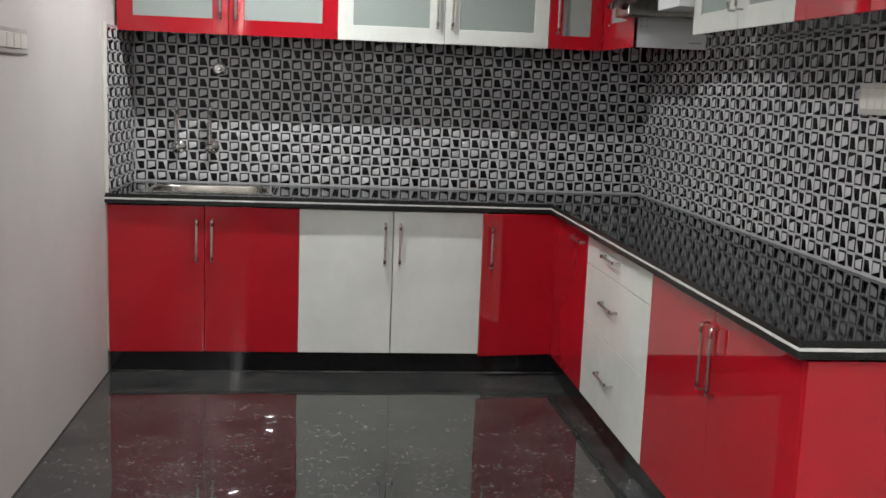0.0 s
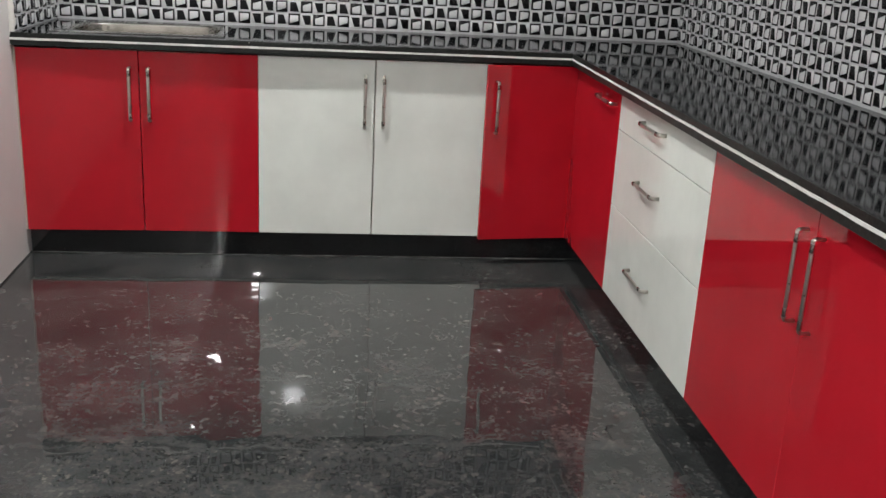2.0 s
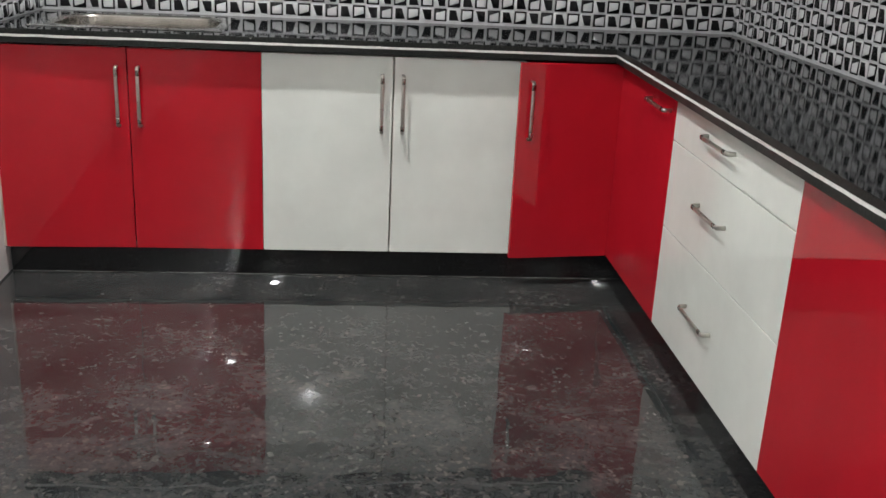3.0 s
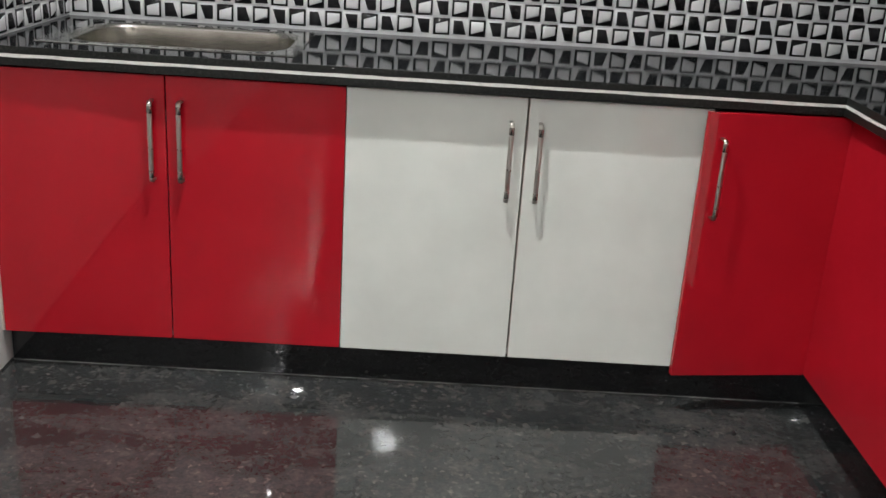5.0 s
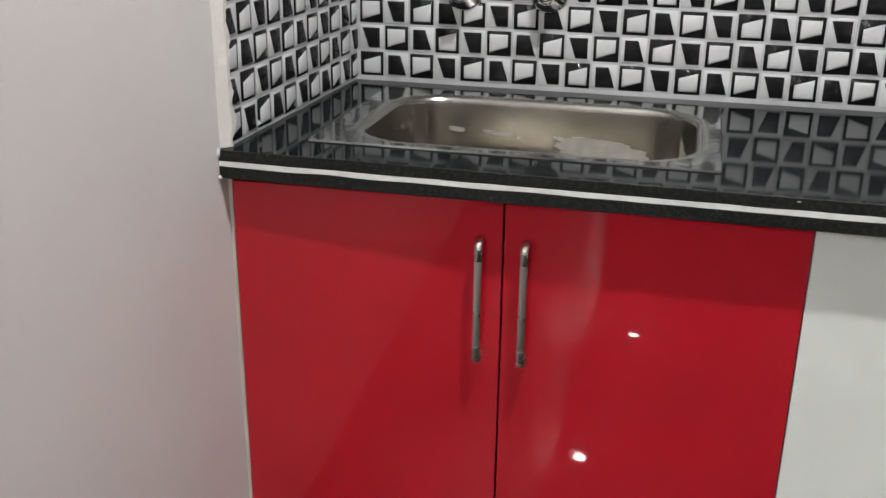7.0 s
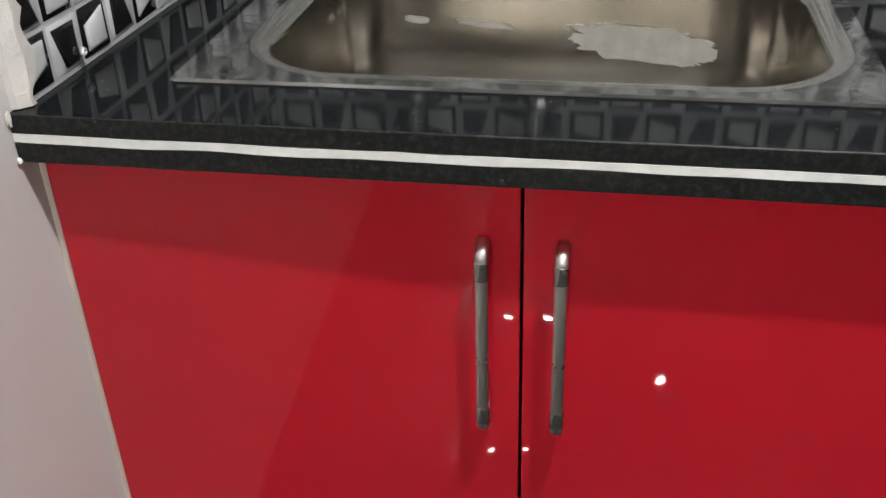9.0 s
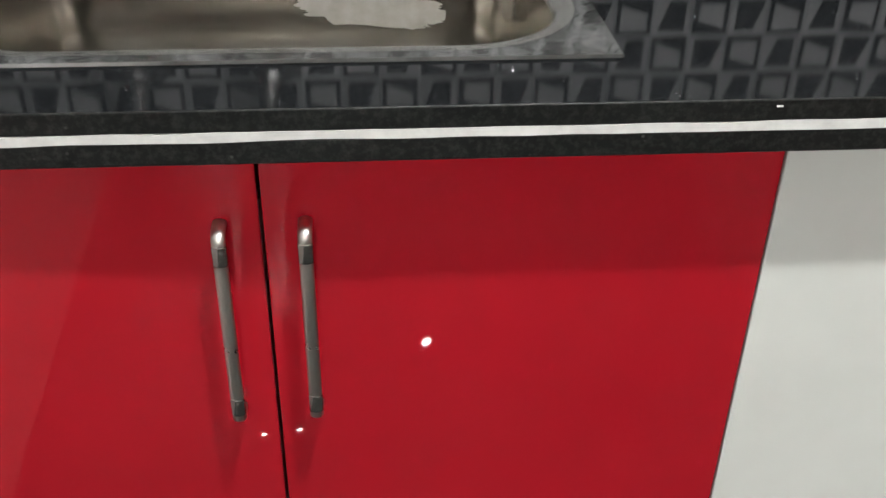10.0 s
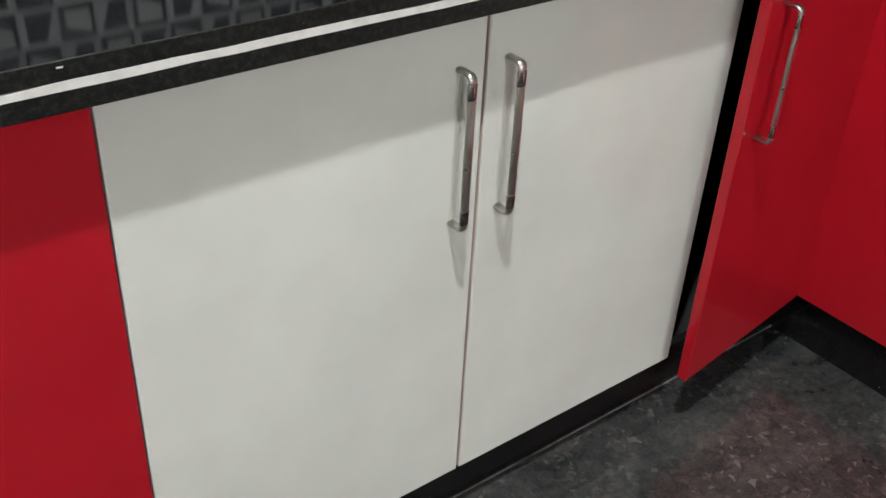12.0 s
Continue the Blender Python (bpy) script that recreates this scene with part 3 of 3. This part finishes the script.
# ---- wall cabinets ----
def glass_door(parent, u0, u1, z0, z1, material, facing, stile=0.076):
    """A framed door with a frosted pane. u runs along the wall."""
    def P(u, d, z):
        return (u, UY + d, z) if facing == "y" else (UX + d, u, z)
    bm = bmesh.new()
    for a, b, c, e in ((u0, u0 + stile, z0, z1), (u1 - stile, u1, z0, z1), (u0 + stile, u1 - stile, z0, z0 + stile), (u0 + stile, u1 - stile, z1 - stile, z1)):
        add_box(bm, P(a, 0, c), P(b, 0.018, e), 0.0012, 1)
    d = part("door", bm, material, parent)
    part("pane", box(P(u0 + stile - 0.004, 0.006, z0 + stile - 0.004), P(u1 - stile + 0.004, 0.010, z1 - stile + 0.004)), FROST, d, "frosted glass pane")
    return d


def carcass(parent, a, b):
    bm = bmesh.new()
    (x0, y0, z0), (x1, y1, z1) = a, b
    s = 0.018
    add_box(bm, (x0, y0, z0), (x1, y1, z0 + s))
    add_box(bm, (x0, y0, z1 - s), (x1, y1, z1))
    add_box(bm, (x0, y0, z0 + s), (x0 + s, y1, z1 - s))
    add_box(bm, (x1 - s, y0, z0 + s), (x1, y1, z1 - s))
    return bm


UNDER = mat("cabinet_board_gloss", (0.50, 0.50, 0.48), 0.015)
v = coords(UNDER)
link(UNDER, ramp(UNDER, noise_tex(UNDER, v, 6, 3), [(0.3, (0.46, 0.46, 0.44)), (0.7, (0.53, 0.53, 0.51))]), bsdf(UNDER).inputs["Base Color"])


def wall_unit_north(x0, x1, material, words):
    t = thing("wall_cabinet", words, "cabinet", group="wall cabinets")
    bm = carcass(t, (x0 + 0.001, UY + 0.02, UZ + 0.002), (x1 - 0.001, TY - 0.001, UT))
    add_box(bm, (x0 + 0.02, TY - 0.012, UZ + 0.021), (x1 - 0.02, TY - 0.002, UT - 0.02))
    part("carcass", bm, UNDER, t)
    xm = (x0 + x1) / 2
    for a, b, hx in ((x0 + 0.001, xm - 0.0015, xm - 0.038), (xm + 0.0015, x1 - 0.001, xm + 0.038)):
        d = glass_door(t, a, b, UZ, UT, material, "y")
        handle(d, hx, UY, UZ + 0.078)
    return t


wall_unit_north(-1.112, -0.031, RED, "glossy red wall cabinet with frosted glass doors")
wall_unit_north(-0.031, 1.050, WHITE, "glossy white wall cabinet with frosted glass doors")
t = thing("corner_wall_cabinet", "glossy red corner wall cabinet with frosted glass doors", "cabinet", group="wall cabinets")
bm = carcass(t, (1.051, UY + 0.02, UZ + 0.002), (TX1 - 0.001, TY - 0.001, UT))
add_box(bm, (UX + 0.02, 4.4965, UZ + 0.002), (TX1 - 0.001, UY + 0.0195, UZ + 0.02))
add_box(bm, (UX + 0.02, 4.4965, UZ + 0.0205), (TX1 - 0.001, 4.505, UT))
part("carcass", bm, RED, t)
board = part("side_board", box((UX + 0.0005, 4.478, UZ + 0.002), (TX1 - 0.002, 4.496, UT), 0.001, 1), HOOD_WHITE, t, "white side board with shelf-pin holes")
# holes and slot are thin grey blocks, coloured as the shade inside them
for k in range(2):
    for j in range(2):
        part("pin_hole", box((UX + 0.030 + 0.026 * j, 4.4774, 1.768 + 0.026 * k), (UX + 0.037 + 0.026 * j, 4.479, 1.775 + 0.026 * k), 0.0004, 1), HOLE_SHADE, board, "grey block for the shade in a shelf-pin hole")
part("slot", box((UX + 0.270, 4.4772, 1.700), (UX + 0.330, 4.479, 1.705), 0.0004, 1), HOLE_SHADE, board, "grey block for the shade in the board's slot")
d = glass_door(t, 1.052, UX, UZ, UT, RED, "y", 0.068)
handle(d, 1.095, UY, UZ + 0.078)
d = glass_door(t, 4.478, UY - 0.002, UZ, UT, RED, "x", 0.13)
part("lock", lathe([(0.008, 0.0), (0.008, 0.006), (0.005, 0.008)], 16), CHROME, d, "small chrome lock").matrix_local = pose(UX, 4.90, UZ + 0.12, 0, -90, 0)


def wall_unit_east(y0, y1, material, words):
    t = thing("wall_cabinet", words, "cabinet", group="wall cabinets")
    bm = carcass(t, (UX + 0.02, y0 + 0.001, UZR + 0.002), (TX1 - 0.001, y1 - 0.001, UT))
    part("carcass", bm, UNDER, t)
    ym = (y0 + y1) / 2
    for a, b, hy in ((y0 + 0.001, ym - 0.0015, ym - 0.036), (ym + 0.0015, y1 - 0.001, ym + 0.036)):
        d = glass_door(t, a, b, UZR, UT, material, "x")
        handle(d, UX, hy, UZR + 0.065, "x")
    return t


wall_unit_east(2.818, 3.694, WHITE, "glossy white wall cabinet beside the cooker hood")
wall_unit_east(1.94, 2.818, RED, "glossy red wall cabinet at the end of the run")

# ---- cooker hood ----
hood = thing("cooker_hood", "steel cooker hood, still wrapped in crumpled film", "cooker hood")
HX, HY0, HY1, SLOT0, SLOT1 = 1.235, 3.700, 4.455, 3.960, 4.250
# canopy cut short at SLOT1 so that lamp light reaches the white side board
part("canopy", box((HX, SLOT1, 1.800), (TX1 - 0.004, HY1, 1.880), 0.006), STEEL, hood, "brushed steel canopy")
part("filter_panel", box((HX + 0.03, SLOT1 + 0.03, 1.794), (TX1 - 0.06, HY1 - 0.03, 1.7995), 0.002), DARK_CHROME, hood, "dark filter panel under the canopy")
# added panel: the open slot beside it shapes the lamp light on the tiles
part("light_slot_panel", box((UX - 0.06, HY0, 1.800), (TX1 - 0.004, SLOT0, 1.845), 0.003), HOOD_WHITE, hood, "added white panel shaping the light that falls past the canopy")
part("upper_housing", box((HX + 0.06, SLOT1 + 0.02, 1.8805), (TX1 - 0.006, HY1 - 0.02, 1.98), 0.012), STEEL, hood, "sloping steel housing")
part("duct", box((1.46, 4.12, 1.9805), (TX1 - 0.012, 4.38, CEIL - 0.001), 0.004), STEEL, hood, "square steel duct")


def crumpled_film():
    b = bmesh.new()
    nx, ny = 14, 18
    grid = []
    for i in range(nx + 1):
        row = []
        for j in range(ny + 1):
            x, y = HX - 0.030 + 0.22 * i / nx, 4.03 + 0.47 * j / ny
            z = 1.900 + 0.016 * noise.noise((x * 22, y * 18, 2)) + 0.008 * noise.noise((x * 60, y * 50, 4)) - (0.06 * ((3 - i) / 3) ** 2 if i < 3 else 0)
            row.append(b.verts.new((x, y, z)))
        grid.append(row)
    for i in range(nx):
        for j in range(ny):
            b.faces.new((grid[i][j], grid[i + 1][j], grid[i + 1][j + 1], grid[i][j + 1]))
    bmesh.ops.solidify(b, geom=b.faces[:], thickness=0.0008)
    return b


part("film", crumpled_film(), FILM, hood, "crumpled silvery protective film on the hood")

# ---- switch plates ----
PLATE = mat("grey_ivory_plastic", (0.42, 0.41, 0.38), 0.35)


def switch_plate(name, words, y0, y1, z0, z1, x, out, modules):
    t = thing(name, words, "switch")
    part("plate", box((x, y0, z0), (x + out * 0.009, y1, z1), 0.003, 2), PLATE, t)
    w = (y1 - y0 - 0.030) / modules
    for k in range(modules):
        a = y0 + 0.015 + w * k
        part("rocker", box((x + out * 0.0088, a + 0.002, z0 + 0.018), (x + out * 0.0128, a + w - 0.002, z1 - 0.018), 0.0015, 1), PLASTIC, t)
    return t


switch_plate("switch_plate", "ivory plastic switch plate with rockers on the painted wall", 3.205, 3.540, 1.511, 1.598, XL, 1, 4)
switch_plate("socket_plate", "ivory plastic switch and socket plate on the mosaic tiles", 2.80, 3.015, 1.418, 1.520, TX1 - 0.004, -1, 4)

# ---- wall mosaic: backing, then the pieces ----
def panel(name, a, b, label):
    return tagged(part(name, box(a, b), GROUT), label, "tiled wall", kind="structure")


ROWS_UP = 15
north = panel("wall_tiles_north", (TX0 - 0.02, TY, 0.86), (TX1 + 0.01, YB, UT), "glossy black and white mosaic wall tiles behind the sink")
west = panel("wall_tiles_west", (-0.012, -0.589, TOP + 0.0005), (0, -0.0005, 1.690), "glossy black and white mosaic tiles beside the sink")
east = panel("wall_tiles_east", (TX1, 1.45, 0.86), (XR, TY - 0.0005, UT), "glossy black and white mosaic wall tiles along the worktop")


west.matrix_basis = pose(TX0 - 0.001, TY, 0, 0, 0, -1.75)


def putty_edge():
    """Ragged plaster down the raw front edge of the side tiles."""
    b = bmesh.new()
    rows = []
    n = 120
    for k in range(n + 1):
        z = TOP + 0.001 + (1.696 - TOP) * k / n
        w = 0.016 + 0.016 * noise.noise((0, 0, z * 24)) + 0.008 * noise.noise((3, 0, z * 80))
        rows.append([b.verts.new(p) for p in ((-0.013, -0.600, z), (-0.004, -0.598, z), (0.0052, -0.592 + 0.3 * w, z), (0.0050, -0.592 + w, z), (-0.013, -0.588, z))])
    for r0, r1 in zip(rows, rows[1:]):
        for k in range(5):
            b.faces.new((r0[k], r0[(k + 1) % 5], r1[(k + 1) % 5], r1[k]))
    b.faces.new(rows[0][::-1])
    b.faces.new(rows[-1])
    bmesh.ops.recalc_face_normals(b, faces=b.faces)
    return b


part("putty_edge", putty_edge(), PUTTY, west, "ragged white putty on the tile edge")

HALF = 0.0252
A1 = [(-0.0192, -0.0188), (0.0186, -0.0064), (0.0186, 0.0186), (-0.0192, 0.0186)]
A2 = [(-0.0172, -0.0194), (0.0194, -0.0194), (0.0194, 0.0176), (-0.0172, 0.0066)]
B1 = [(-0.018, -0.021), (0.021, -0.021), (0.008, 0.020), (-0.018, 0.020)]
B2 = [(-0.006, -0.021), (0.018, -0.021), (0.018, 0.020), (-0.020, 0.020)]


def frustum(quad, h0, h1, inset):
    """Corner points and faces of a raised piece: foot at h0, top at h1."""
    cx, cy = sum(p[0] for p in quad) / 4, sum(p[1] for p in quad) / 4
    pts = [(x, y, h0) for x, y in quad]
    pts += [(x, y, h0 + (h1 - h0) * 0.6) for x, y in quad]
    pts += [(x + inset * (1 if x < cx else -1), y + inset * (1 if y < cy else -1), h1) for x, y in quad]
    faces = [(k, (k + 1) % 4, 4 + (k + 1) % 4, 4 + k) for k in range(4)] + [(4 + k, 4 + (k + 1) % 4, 8 + (k + 1) % 4, 8 + k) for k in range(4)]
    return pts, faces + [(8, 9, 10, 11)]


def cell(kind):
    """One mosaic cell: a square plate and the slanted piece on it, as points, faces and material slots."""
    square = [(-HALF, -HALF), (HALF, -HALF), (HALF, HALF), (-HALF, HALF)]
    p0, f0 = frustum(square, -0.001, 0.0011, 0.0012)
    p1, f1 = frustum({"A1": A1, "A2": A2, "B1": B1, "B2": B2}[kind], 0.0005, 0.0036, 0.0034)
    under, over = (1, 0) if kind[0] == "A" else (0, 1)
    n = len(p0)
    return p0 + p1, f0 + [tuple(n + i for i in f) for f in f1], [under] * len(f0) + [over] * len(f1)


ROUND = {4, 5, 6, 7, 8, 13, 14, 15, 16, 17}   # the softened faces of plate and piece
CELLS = {k: cell(k) for k in ("A1", "A2", "B1", "B2")}


def cell_mesh(kind):
    pts, faces, slots = CELLS[kind]
    me = bpy.data.meshes.new("mosaic_piece")
    me.from_pydata(pts, [], faces)
    me.materials.append(TILE_WHITE)
    me.materials.append(TILE_BLACK)
    me.polygons.foreach_set("material_index", slots)
    me.polygons.foreach_set("use_smooth", [k in ROUND for k in range(len(faces))])
    return me


PIECES = {k: cell_mesh(k) for k in CELLS}
ORDER = [("A2", "B1", "A1", "B2"), ("B2", "A1", "B1", "A2"), ("A1", "B2", "A2", "B1"), ("B2", "A1", "B1", "A2")]


def mosaic(parent, frame_at, columns, rows, singles, phase=0, turn=1):
    """Cells on a wall. frame_at(column, height) gives a pose whose x runs along the wall, y up and z out of it."""
    P, F, S = [], [], []
    for r in range(rows):
        for c in range(columns):
            kind = ORDER[r % 4][(phase + turn * c) % 4]
            m = frame_at(c + 0.5, Z0 + (r + 0.5) * PITCH)
            m = m @ pose(0, 0, 0, random.uniform(-1.1, 1.1), random.uniform(-1.1, 1.1), random.uniform(-0.6, 0.6))
            if singles(c, r):
                o = new("mosaic_piece", PIECES[kind])
                o.parent, o.matrix_local = parent, m
                continue
            pts, faces, slots = CELLS[kind]
            n = len(P)
            P += [tuple(m @ Vector(p)) for p in pts]
            F += [tuple(n + i for i in f) for f in faces]
            S += slots
    if P:
        me = bpy.data.meshes.new("mosaic_rest")
        me.from_pydata(P, [], F)
        me.materials.append(TILE_WHITE)
        me.materials.append(TILE_BLACK)
        me.polygons.foreach_set("material_index", S)
        me.polygons.foreach_set("use_smooth", [k % 18 in ROUND for k in range(len(F))])
        o = new("mosaic_rest", me)
        o.parent = parent
        o["kind"] = "stuff"


def on_north(u, v):
    return Matrix.Translation((TX0 + 0.006 + u * PITCH_N, TY, v)) @ pose(0, 0, 0, 90, 0, 0)


def on_west(u, v):
    return Matrix.Translation((0, 0.018 - u * PITCH, v - 0.004)) @ pose(0, 0, 0, 90, 0, 90)


def on_east(u, v):
    return Matrix.Translation((TX1, TY - u * PITCH, v)) @ pose(0, 0, 0, 90, 0, -90)


mosaic(north, on_north, 51, ROWS_UP, lambda c, r: c < 22 and r < 13)
mosaic(west, on_west, 11, 14, lambda c, r: True, 0, -1)
mosaic(east, on_east, 66, ROWS_UP, lambda c, r: 8 <= c < 34 and r < 11, 1)
